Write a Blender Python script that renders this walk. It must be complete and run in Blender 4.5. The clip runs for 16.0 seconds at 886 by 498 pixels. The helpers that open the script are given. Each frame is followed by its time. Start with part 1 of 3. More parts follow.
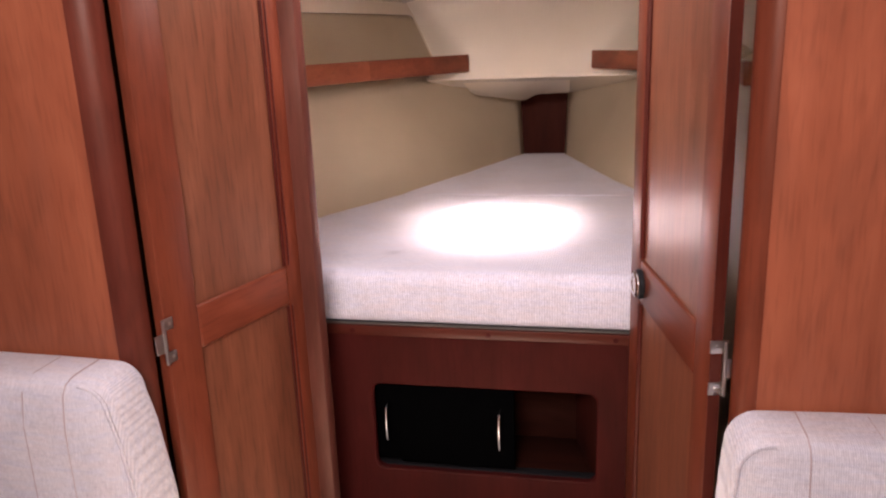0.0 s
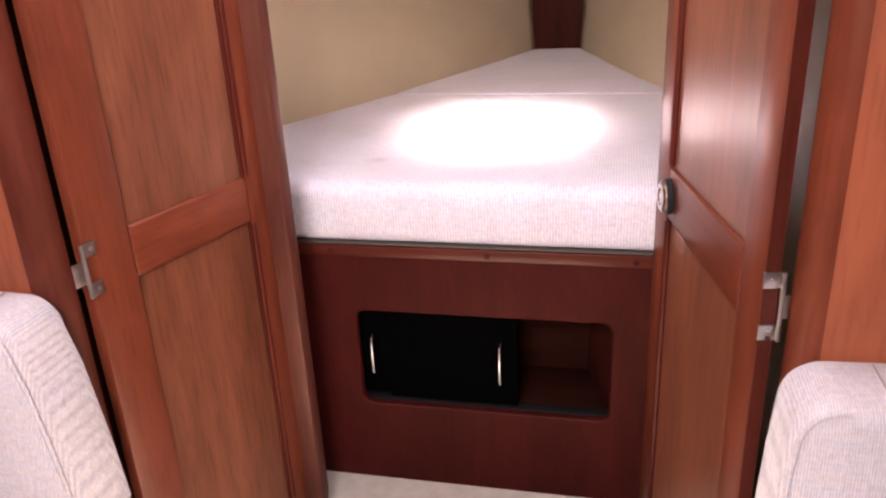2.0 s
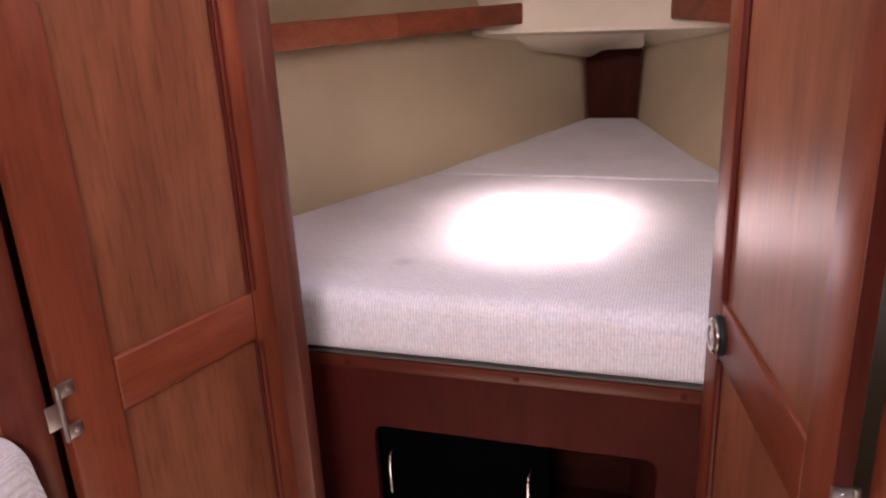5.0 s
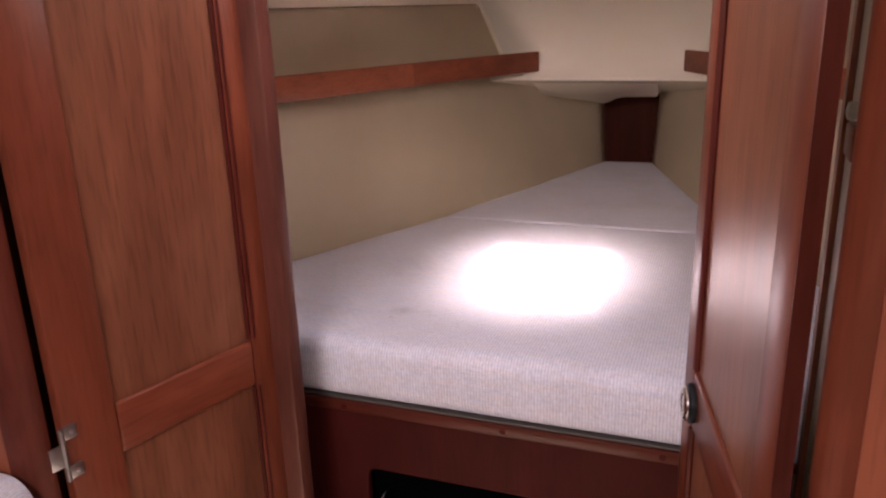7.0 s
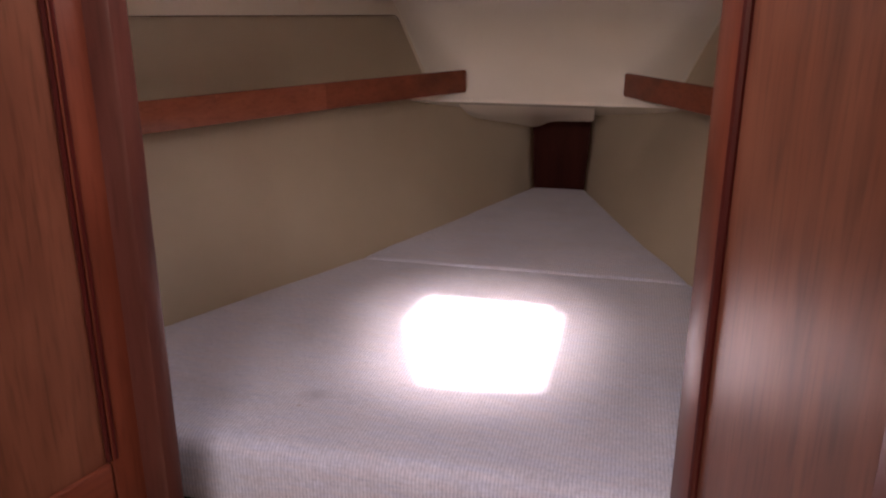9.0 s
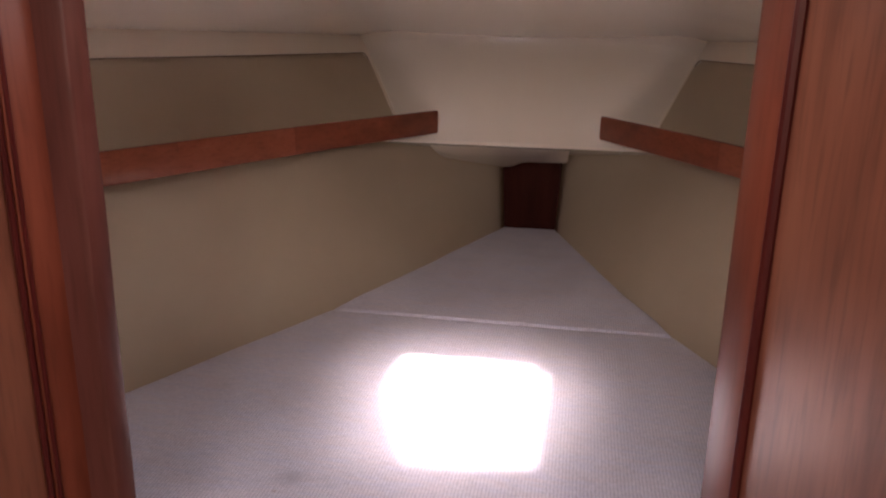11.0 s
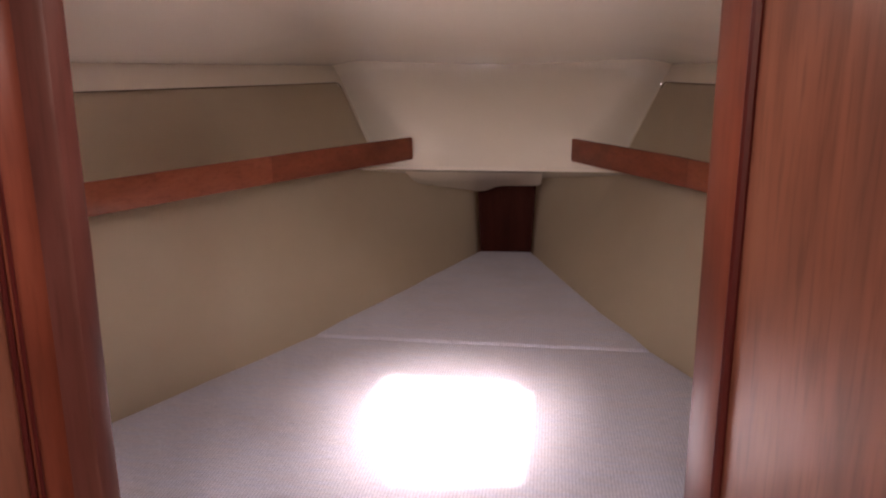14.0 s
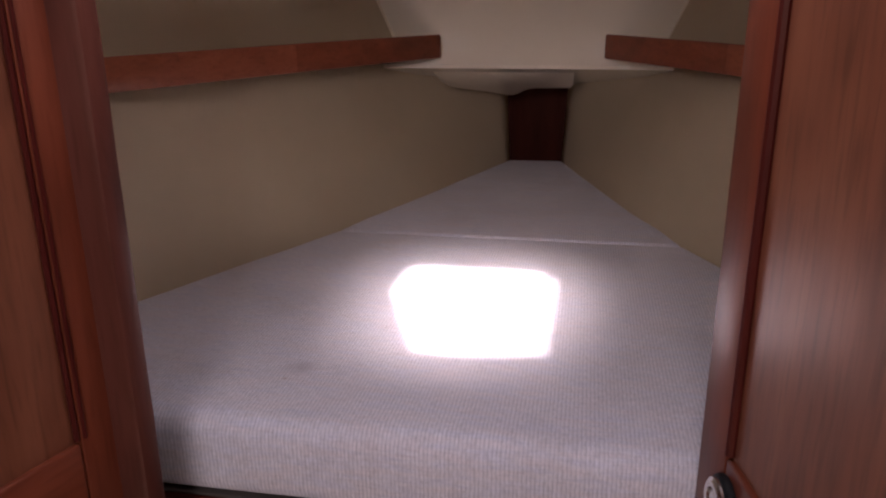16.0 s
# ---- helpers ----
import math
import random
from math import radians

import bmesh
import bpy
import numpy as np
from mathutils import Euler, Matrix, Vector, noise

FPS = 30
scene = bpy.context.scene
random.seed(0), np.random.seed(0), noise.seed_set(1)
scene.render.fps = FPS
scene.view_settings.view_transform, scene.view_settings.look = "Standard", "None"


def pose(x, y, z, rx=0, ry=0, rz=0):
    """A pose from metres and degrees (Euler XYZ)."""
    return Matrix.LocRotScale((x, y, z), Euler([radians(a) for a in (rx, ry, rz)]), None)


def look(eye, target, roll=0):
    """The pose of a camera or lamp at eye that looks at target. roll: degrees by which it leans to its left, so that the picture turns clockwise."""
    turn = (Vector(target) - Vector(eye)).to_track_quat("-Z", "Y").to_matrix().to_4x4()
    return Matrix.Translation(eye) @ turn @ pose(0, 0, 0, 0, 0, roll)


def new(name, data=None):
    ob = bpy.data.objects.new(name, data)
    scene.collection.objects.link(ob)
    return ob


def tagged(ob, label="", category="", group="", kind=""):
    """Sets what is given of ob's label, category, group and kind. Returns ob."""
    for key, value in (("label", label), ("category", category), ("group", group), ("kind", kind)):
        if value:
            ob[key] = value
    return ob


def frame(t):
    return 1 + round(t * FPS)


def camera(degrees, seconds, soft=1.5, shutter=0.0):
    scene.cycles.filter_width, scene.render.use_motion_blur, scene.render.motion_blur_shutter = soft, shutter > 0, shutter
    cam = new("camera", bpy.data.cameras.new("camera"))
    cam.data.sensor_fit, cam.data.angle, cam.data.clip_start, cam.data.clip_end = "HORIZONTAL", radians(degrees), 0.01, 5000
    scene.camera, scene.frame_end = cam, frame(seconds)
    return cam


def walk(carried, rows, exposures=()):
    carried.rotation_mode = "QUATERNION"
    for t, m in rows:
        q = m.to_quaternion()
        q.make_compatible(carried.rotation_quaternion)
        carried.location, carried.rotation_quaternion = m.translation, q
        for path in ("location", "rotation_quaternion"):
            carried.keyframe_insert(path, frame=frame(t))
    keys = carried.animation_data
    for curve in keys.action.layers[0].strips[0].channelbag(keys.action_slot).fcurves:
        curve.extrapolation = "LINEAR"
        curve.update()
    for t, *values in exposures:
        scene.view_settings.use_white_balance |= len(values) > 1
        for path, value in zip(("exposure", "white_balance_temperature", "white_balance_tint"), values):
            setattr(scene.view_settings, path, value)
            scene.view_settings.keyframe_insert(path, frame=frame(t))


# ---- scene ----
cam = camera(60.0, 16.0, soft=2.2)
PATH = [
    (0, (0.262, -1.603, 1.203), (-0.138, 0.284, 0.676), -2.2),
    (0.5, (0.273, -1.571, 1.185), (-0.103, 0.301, 0.591), -2.3),
    (1, (0.287, -1.528, 1.165), (-0.095, 0.322, 0.509), -3.2),
    (1.5, (0.263, -1.444, 1.144), (-0.135, 0.388, 0.447), -2.1),
    (2, (0.253, -1.353, 1.131), (-0.175, 0.451, 0.379), -2.9),
    (2.5, (0.259, -1.278, 1.15), (-0.204, 0.542, 0.461), -1.4),
    (3, (0.251, -1.225, 1.147), (-0.306, 0.57, 0.462), -3.3),
    (3.5, (0.23, -1.186, 1.137), (-0.311, 0.606, 0.431), -2.5),
    (4, (0.223, -1.163, 1.148), (-0.325, 0.644, 0.489), -2.9),
    (4.2, (0.229, -1.152, 1.158), (-0.304, 0.661, 0.502), -3.5),
    (6.3, (0.345, -1.217, 1.288), (-0.331, 0.553, 0.647), -1.1),
    (6.5, (0.351, -1.213, 1.287), (-0.318, 0.57, 0.678), -1.2),
    (7, (0.358, -1.186, 1.294), (-0.311, 0.6, 0.691), -1.8),
    (7.5, (0.323, -1.08, 1.272), (-0.262, 0.731, 0.66), 0.2),
    (8, (0.292, -1.016, 1.3), (-0.24, 0.814, 0.692), 0.7),
    (10.5, (0.178, -0.823, 1.341), (-0.163, 1.058, 0.751), 0.3),
    (11, (0.166, -0.825, 1.368), (-0.165, 1.069, 0.817), 1.0),
    (11.5, (0.163, -0.827, 1.388), (-0.148, 1.075, 0.852), 1.0),
    (12, (0.157, -0.835, 1.409), (-0.162, 1.076, 0.909), 0.5),
    (12.5, (0.149, -0.847, 1.419), (-0.164, 1.072, 0.951), 1.3),
    (13, (0.16, -0.861, 1.423), (-0.169, 1.058, 0.966), 0.5),
    (13.5, (0.161, -0.855, 1.389), (-0.132, 1.075, 0.953), 0.1),
    (14, (0.165, -0.85, 1.355), (-0.108, 1.074, 0.882), -0.3),
    (14.5, (0.175, -0.851, 1.304), (-0.113, 1.057, 0.78), -0.2),
    (15, (0.181, -0.845, 1.262), (-0.102, 1.059, 0.719), -0.1),
    (15.5, (0.177, -0.844, 1.248), (-0.119, 1.056, 0.698), 0.1),
    (16, (0.174, -0.854, 1.238), (-0.172, 1.017, 0.619), -0.5),
]
EXPOSURE = [(0, 2.52), (1, 2.6), (2, 2.85), (2.5, 2.75), (3.5, 2.48), (4, 2.38), (6.5, 1.98), (7, 1.9), (8, 1.48), (10.5, 1.22), (11.5, 1.6), (13, 1.95), (14, 1.65), (15, 1.2), (16, 1.0)]
walk(cam, [(t, look(eye, target, roll)) for t, eye, target, roll in PATH], [(t, e, float(np.interp(t, (0, 4, 7, 10.5, 13, 16), (6900, 6900, 6750, 6600, 6800, 6500))), 32) for t, e in EXPOSURE])

# ---- world, sun, large lights ----
world = bpy.data.worlds.new("sky")
scene.world = world
world.use_nodes = True
wn = world.node_tree.nodes
sky = wn.new("ShaderNodeTexSky")
sky.sky_type = "NISHITA"
sky.sun_disc = False
sky.sun_elevation = radians(54)
sky.sun_rotation = radians(179)
world.node_tree.links.new(sky.outputs[0], wn["Background"].inputs[0])
wn["Background"].inputs[1].default_value = 0.05

sun_data = bpy.data.lights.new("sun", "SUN")
sun_data.energy = 5.0
sun_data.angle = radians(1.4)
sun_data.color = (1.0, 0.95, 0.88)
sun = new("sun", sun_data)
sun.matrix_world = look((0, 0, 5), (-0.08, 3.75, 0))


def opening_light(name, at, target, w, h, watts, colour, spread=180):
    d = bpy.data.lights.new(name, "AREA")
    d.shape, d.size, d.size_y, d.energy, d.color = "RECTANGLE", w, h, watts, colour
    d.spread = radians(spread)
    o = new(name, d)
    o.matrix_world = look(at, target)
    return o


opening_light("companionway_light", (0.0, -2.0, 1.70), (0.0, -0.5, 1.30), 0.62, 0.45, 2.55, (1.0, 0.97, 0.95), 104)
opening_light("hatch_light", (-0.005, -0.18, 1.515), (-0.005, -0.48, 0.6), 0.34, 0.40, 0.75, (0.95, 0.97, 1.0))
# added narrow lamp that imitates the bloom round the sun patch
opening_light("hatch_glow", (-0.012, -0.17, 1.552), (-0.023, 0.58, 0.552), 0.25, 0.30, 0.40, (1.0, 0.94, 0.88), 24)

# ---- materials ----


def mat(name, rough=0.5, metal=0.0, coat=0.0):
    m = bpy.data.materials.new(name)
    m.use_nodes = True
    b = m.node_tree.nodes["Principled BSDF"]
    b.inputs["Roughness"].default_value = rough
    b.inputs["Metallic"].default_value = metal
    b.inputs["Coat Weight"].default_value = coat
    b.inputs["Coat Roughness"].default_value = 0.12
    return m, m.node_tree.nodes, m.node_tree.links, b


def node(nodes, kind, **values):
    n = nodes.new(kind)
    for k, v in values.items():
        n.inputs[k.replace("_", " ")].default_value = v
    return n


def ramp(nodes, stops):
    r = nodes.new("ShaderNodeValToRGB")
    e = r.color_ramp.elements
    while len(e) < len(stops):
        e.new(0.5)
    for el, (p, c) in zip(e, stops):
        el.position, el.color = p, (*c, 1)
    return r


def mixed(nodes, links, a, b, fac, how="MIX"):
    m = nodes.new("ShaderNodeMix")
    m.data_type, m.blend_type = "RGBA", how
    for sock, v in ((m.inputs[0], fac), (m.inputs[6], a), (m.inputs[7], b)):
        if hasattr(v, "is_linked"):
            links.new(v, sock)
        elif isinstance(v, (int, float)):
            sock.default_value = v
        else:
            sock.default_value = (*v, 1)
    return m.outputs[2]


def bumped(nodes, links, bsdf, height, strength, distance):
    b = node(nodes, "ShaderNodeBump", Strength=strength, Distance=distance)
    links.new(height, b.inputs["Height"])
    links.new(b.outputs[0], bsdf.inputs["Normal"])


def wood(name, axis, dark, mid, light, rough=0.40, coat=0.17, fine=1.0, tone=0.12, spec=0.22, gloss=0.27, sheen=(1.0, 0.76, 0.54), fleck=0.32):
    """Varnished timber with the grain along the given axis of the object."""
    m, n, l, b = mat(name, rough, 0, coat)
    b.inputs["Specular IOR Level"].default_value = spec
    b.inputs["Specular Tint"].default_value = (*sheen, 1)
    b.inputs["Coat Roughness"].default_value = gloss
    tc = n.new("ShaderNodeTexCoord")
    info = n.new("ShaderNodeObjectInfo")
    mp = n.new("ShaderNodeMapping")
    sc = [26.0, 26.0, 26.0]
    sc["xyz".index(axis)] = 2.0
    mp.inputs["Scale"].default_value = sc
    l.new(tc.outputs["Object"], mp.inputs["Vector"])
    add = n.new("ShaderNodeVectorMath")
    add.operation = "SCALE"
    add.inputs[0].default_value = (13, 7, 5)
    l.new(info.outputs["Random"], add.inputs["Scale"])
    l.new(add.outputs[0], mp.inputs["Location"])
    broad = node(n, "ShaderNodeTexNoise", Scale=0.35, Detail=3.0, Distortion=0.6)
    grain = node(n, "ShaderNodeTexNoise", Scale=1.3, Detail=6.0, Roughness=0.6)
    pores = node(n, "ShaderNodeTexNoise", Scale=fine, Detail=2.0)
    for t in (broad, grain):
        l.new(mp.outputs[0], t.inputs["Vector"])
    mp3 = n.new("ShaderNodeMapping")
    s3 = [140.0, 140.0, 140.0]
    s3["xyz".index(axis)] = 13.0
    mp3.inputs["Scale"].default_value = s3
    l.new(tc.outputs["Object"], mp3.inputs["Vector"])
    l.new(mp3.outputs[0], pores.inputs["Vector"])
    r = ramp(n, [(0.22, dark), (0.5, mid), (0.82, light)])
    l.new(grain.outputs[0], r.inputs[0])
    r2 = ramp(n, [(0.3, (0.88, 0.86, 0.85)), (0.7, (1.06, 1.05, 1.04))])
    l.new(broad.outputs[0], r2.inputs[0])
    c = mixed(n, l, r.outputs[0], r2.outputs[0], 1.0, "MULTIPLY")
    # soft blotches of figure, a hand long
    mp2 = n.new("ShaderNodeMapping")
    s2 = [9.0, 9.0, 9.0]
    s2["xyz".index(axis)] = 3.2
    mp2.inputs["Scale"].default_value = s2
    l.new(tc.outputs["Object"], mp2.inputs["Vector"])
    l.new(add.outputs[0], mp2.inputs["Location"])
    figure = node(n, "ShaderNodeTexNoise", Scale=1.0, Detail=3.0, Roughness=0.55, Distortion=0.8)
    l.new(mp2.outputs[0], figure.inputs["Vector"])
    rf = ramp(n, [(0.28, (0.66, 0.70, 0.76)), (0.5, (1, 1, 1)), (0.72, (1.20, 1.28, 1.28))])
    l.new(figure.outputs[0], rf.inputs[0])
    c = mixed(n, l, c, rf.outputs[0], 0.8, "MULTIPLY")
    r3 = ramp(n, [(0.30, (0.50, 0.46, 0.45)), (0.50, (1, 1, 1))])
    l.new(pores.outputs[0], r3.inputs[0])
    c = mixed(n, l, c, r3.outputs[0], fleck, "MULTIPLY")
    vary = node(n, "ShaderNodeMapRange")
    vary.inputs[3].default_value, vary.inputs[4].default_value = 1 - tone, 1 + tone
    l.new(info.outputs["Random"], vary.inputs[0])
    hs = n.new("ShaderNodeHueSaturation")
    l.new(vary.outputs[0], hs.inputs["Value"])
    l.new(c, hs.inputs["Color"])
    l.new(hs.outputs[0], b.inputs["Base Color"])
    rr = node(n, "ShaderNodeMapRange")
    rr.inputs[3].default_value, rr.inputs[4].default_value = rough - 0.06, rough + 0.12
    l.new(broad.outputs[0], rr.inputs[0])
    l.new(rr.outputs[0], b.inputs["Roughness"])
    bumped(n, l, b, mixed(n, l, pores.outputs["Color"], grain.outputs["Color"], 0.5), 0.16, 0.0009)
    return m


MAHO = ((0.120, 0.026, 0.0125), (0.156, 0.0350, 0.0165), (0.19, 0.045, 0.0215))
BULKM = ((0.250, 0.068, 0.033), (0.30, 0.086, 0.042), (0.345, 0.104, 0.053))
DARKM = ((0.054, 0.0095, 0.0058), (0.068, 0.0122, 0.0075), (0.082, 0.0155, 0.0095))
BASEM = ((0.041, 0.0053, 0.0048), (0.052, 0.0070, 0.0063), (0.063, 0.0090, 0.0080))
RAILM = ((0.165, 0.041, 0.020), (0.21, 0.054, 0.026), (0.25, 0.068, 0.033))
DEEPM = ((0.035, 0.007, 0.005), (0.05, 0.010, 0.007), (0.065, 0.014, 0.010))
PALEM = ((0.128, 0.0395, 0.0205), (0.180, 0.0580, 0.0300), (0.230, 0.079, 0.042))
BROWNM = ((0.075, 0.021, 0.0145), (0.098, 0.0285, 0.0195), (0.12, 0.037, 0.026))
WOOD_Z = wood("mahogany_upright", "z", *MAHO)
WOOD_X = wood("mahogany_across", "x", *MAHO)
WOOD_RAIL = wood("mahogany_rail", "y", *BULKM, rough=0.34, tone=0.15)
WOOD_RAIL_DARK = wood("mahogany_rail_dark", "y", *RAILM, rough=0.36)
WOOD_PANEL = wood("mahogany_veneer", "z", *PALEM, rough=0.36, coat=0.03, spec=0.5, gloss=0.2, sheen=(1.0, 0.70, 0.44), fleck=0.55)
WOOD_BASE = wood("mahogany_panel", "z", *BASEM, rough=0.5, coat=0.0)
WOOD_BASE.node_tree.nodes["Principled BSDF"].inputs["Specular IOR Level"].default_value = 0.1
WOOD_STRIP = wood("dark_mahogany_across", "x", *DARKM, rough=0.4)
# red mahogany darkened for the shade on the port post's turned face
WOOD_POST_SHADED = wood("shaded_red_mahogany", "z", (0.085, 0.0175, 0.0105), (0.108, 0.0225, 0.0135), (0.130, 0.029, 0.018))
WOOD_STRIP_Z = wood("dark_mahogany_upright", "z", *DARKM, rough=0.4)
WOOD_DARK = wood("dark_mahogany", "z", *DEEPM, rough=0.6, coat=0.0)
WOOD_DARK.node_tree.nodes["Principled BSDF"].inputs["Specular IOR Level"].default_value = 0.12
WOOD_BEAD = wood("red_bead", "z", (0.055, 0.007, 0.006), (0.070, 0.009, 0.007), (0.085, 0.012, 0.009), rough=0.42, coat=0.0)
WOOD_EDGE = wood("brown_mahogany", "z", *BROWNM, rough=0.42, coat=0.05)
# ply darkened for the shade inside the locker and behind the port door
WOOD_RECESS = wood("recess_shade_ply", "x", (0.022, 0.006, 0.004), (0.032, 0.009, 0.006), (0.042, 0.012, 0.008), rough=0.6, coat=0.0)
WOOD_RECESS.node_tree.nodes["Principled BSDF"].inputs["Specular IOR Level"].default_value = 0.05
WOOD_BULK = wood("bulkhead_veneer", "z", *BULKM, rough=0.36)


def gelcoat():
    m, n, l, b = mat("cream_gelcoat", 0.3, 0, 0.9)
    b.inputs["Coat Roughness"].default_value = 0.04
    tc = n.new("ShaderNodeTexCoord")
    a = node(n, "ShaderNodeTexNoise", Scale=2.2, Detail=4.0)
    f = node(n, "ShaderNodeTexNoise", Scale=60.0, Detail=2.0)
    l.new(tc.outputs["Object"], a.inputs["Vector"])
    l.new(tc.outputs["Object"], f.inputs["Vector"])
    r = ramp(n, [(0.3, (0.88, 0.785, 0.63)), (0.7, (0.92, 0.83, 0.68))])
    l.new(a.outputs[0], r.inputs[0])
    l.new(r.outputs[0], b.inputs["Base Color"])
    bumped(n, l, b, a.outputs[0], 0.05, 0.01)
    return m


GEL = gelcoat()


def vinyl():
    m, n, l, b = mat("beige_vinyl", 0.5)
    tc = n.new("ShaderNodeTexCoord")
    a = node(n, "ShaderNodeTexNoise", Scale=3.0, Detail=4.0)
    f = node(n, "ShaderNodeTexVoronoi", Scale=420.0)
    l.new(tc.outputs["Object"], a.inputs["Vector"])
    l.new(tc.outputs["Object"], f.inputs["Vector"])
    r = ramp(n, [(0.3, (0.462, 0.372, 0.248)), (0.7, (0.522, 0.428, 0.292))])
    l.new(a.outputs[0], r.inputs[0])
    l.new(r.outputs[0], b.inputs["Base Color"])
    bumped(n, l, b, f.outputs["Distance"], 0.2, 0.0006)
    return m


VINYL = vinyl()


def fabric(name, rib_axis, c_lo, c_hi, rib=66.0, spots=(), depth=0.66):
    """Woven upholstery: fine ribs, flecks and faint soiling."""
    m, n, l, b = mat(name, 0.9)
    b.inputs["Sheen Weight"].default_value = 0.25
    tc = n.new("ShaderNodeTexCoord")
    w = node(n, "ShaderNodeTexWave", Scale=rib, Distortion=1.2, Detail=1.0)
    w.inputs["Detail Scale"].default_value = 3.0
    w.wave_type, w.bands_direction = "BANDS", rib_axis.upper()
    mp = n.new("ShaderNodeMapping")
    s = [90.0, 90.0, 90.0]
    s["xyz".index(rib_axis)] = 420.0
    mp.inputs["Scale"].default_value = s
    l.new(tc.outputs["Object"], mp.inputs[0])
    fl = node(n, "ShaderNodeTexNoise", Scale=1.0, Detail=3.0, Roughness=0.7)
    st = node(n, "ShaderNodeTexNoise", Scale=5.0, Detail=5.0, Roughness=0.6)
    l.new(mp.outputs[0], fl.inputs["Vector"])
    l.new(tc.outputs["Object"], st.inputs["Vector"])
    l.new(tc.outputs["Object"], w.inputs["Vector"])
    r = ramp(n, [(0.3, c_lo), (0.7, c_hi)])
    l.new(fl.outputs[0], r.inputs[0])
    r2 = ramp(n, [(0.0, (0.60, 0.60, 0.66)), (0.6, (1, 1, 1))])
    l.new(w.outputs["Fac"], r2.inputs[0])
    c = mixed(n, l, r.outputs[0], r2.outputs[0], depth, "MULTIPLY")
    # slubs: short thick threads across the ribs
    mp2 = n.new("ShaderNodeMapping")
    s2 = [300.0, 300.0, 300.0]
    s2["xyz".index(rib_axis)] = 45.0
    mp2.inputs["Scale"].default_value = s2
    l.new(tc.outputs["Object"], mp2.inputs[0])
    sl = node(n, "ShaderNodeTexNoise", Scale=1.0, Detail=2.0, Roughness=0.6)
    l.new(mp2.outputs[0], sl.inputs["Vector"])
    rs = ramp(n, [(0.34, (0.74, 0.74, 0.78)), (0.5, (1, 1, 1)), (0.66, (1.08, 1.08, 1.07))])
    l.new(sl.outputs[0], rs.inputs[0])
    c = mixed(n, l, c, rs.outputs[0], 0.7 * depth, "MULTIPLY")
    # threads of slightly different dye, pinkish and bluish
    dye = node(n, "ShaderNodeTexNoise", Scale=0.35, Detail=2.0)
    l.new(mp2.outputs[0], dye.inputs["Vector"])
    rd = ramp(n, [(0.36, (0.90, 0.95, 1.06)), (0.5, (1, 1, 1)), (0.64, (1.06, 0.97, 0.93))])
    l.new(dye.outputs[0], rd.inputs[0])
    c = mixed(n, l, c, rd.outputs[0], 0.4, "MULTIPLY")
    r4 = ramp(n, [(0.3, (0.86, 0.84, 0.82)), (0.55, (1, 1, 1))])
    l.new(st.outputs[0], r4.inputs[0])
    c = mixed(n, l, c, r4.outputs[0], 0.8, "MULTIPLY")
    for at, r0, r1, tint in spots:
        dist = n.new("ShaderNodeVectorMath")
        dist.operation = "DISTANCE"
        l.new(tc.outputs["Object"], dist.inputs[0])
        dist.inputs[1].default_value = at
        edge = n.new("ShaderNodeMath")
        edge.operation = "MULTIPLY_ADD"
        l.new(st.outputs[0], edge.inputs[0])
        edge.inputs[1].default_value = r1
        l.new(dist.outputs["Value"], edge.inputs[2])
        mr = node(n, "ShaderNodeMapRange")
        for i, v in ((1, r0 + 0.5 * r1), (2, r1 + 0.5 * r1), (3, 0.6), (4, 0.0)):
            mr.inputs[i].default_value = v
        l.new(edge.outputs[0], mr.inputs[0])
        c = mixed(n, l, c, tint, mr.outputs[0])
    l.new(c, b.inputs["Base Color"])
    mx = mixed(n, l, w.outputs["Color"], fl.outputs["Color"], 0.5)
    bumped(n, l, b, mx, 0.1 + 0.4 * depth, 0.0015)
    return m


FABRIC = fabric("berth_tweed", "x", (0.565, 0.550, 0.590), (0.78, 0.765, 0.82), 56.0, (((-0.235, 0.16, 0.70), 0.004, 0.03, (0.36, 0.35, 0.40)), ((-0.249, 0.12, 0.702), 0.001, 0.005, (0.30, 0.15, 0.10)), ((0.24, 0.02, 0.62), 0.004, 0.02, (0.42, 0.40, 0.36))), depth=0.52)
FABRIC_SEAT = fabric("settee_tweed", "x", (0.54, 0.52, 0.535), (0.72, 0.70, 0.715), 110.0, depth=0.5)
SEAM = mat("seam_thread", 0.9)[0]
SEAM.node_tree.nodes["Principled BSDF"].inputs["Base Color"].default_value = (0.42, 0.33, 0.31, 1)


def plain(name, colour, rough, metal=0.0, coat=0.0):
    m, n, l, b = mat(name, rough, metal, coat)
    tc = n.new("ShaderNodeTexCoord")
    a = node(n, "ShaderNodeTexNoise", Scale=25.0, Detail=4.0)
    l.new(tc.outputs["Object"], a.inputs["Vector"])
    r = ramp(n, [(0.3, tuple(c * 0.85 for c in colour)), (0.7, tuple(min(1, c * 1.08) for c in colour))])
    l.new(a.outputs[0], r.inputs[0])
    l.new(r.outputs[0], b.inputs["Base Color"])
    rr = node(n, "ShaderNodeMapRange")
    rr.inputs[3].default_value, rr.inputs[4].default_value = max(0.03, rough - 0.06), rough + 0.08
    l.new(a.outputs[0], rr.inputs[0])
    l.new(rr.outputs[0], b.inputs["Roughness"])
    return m


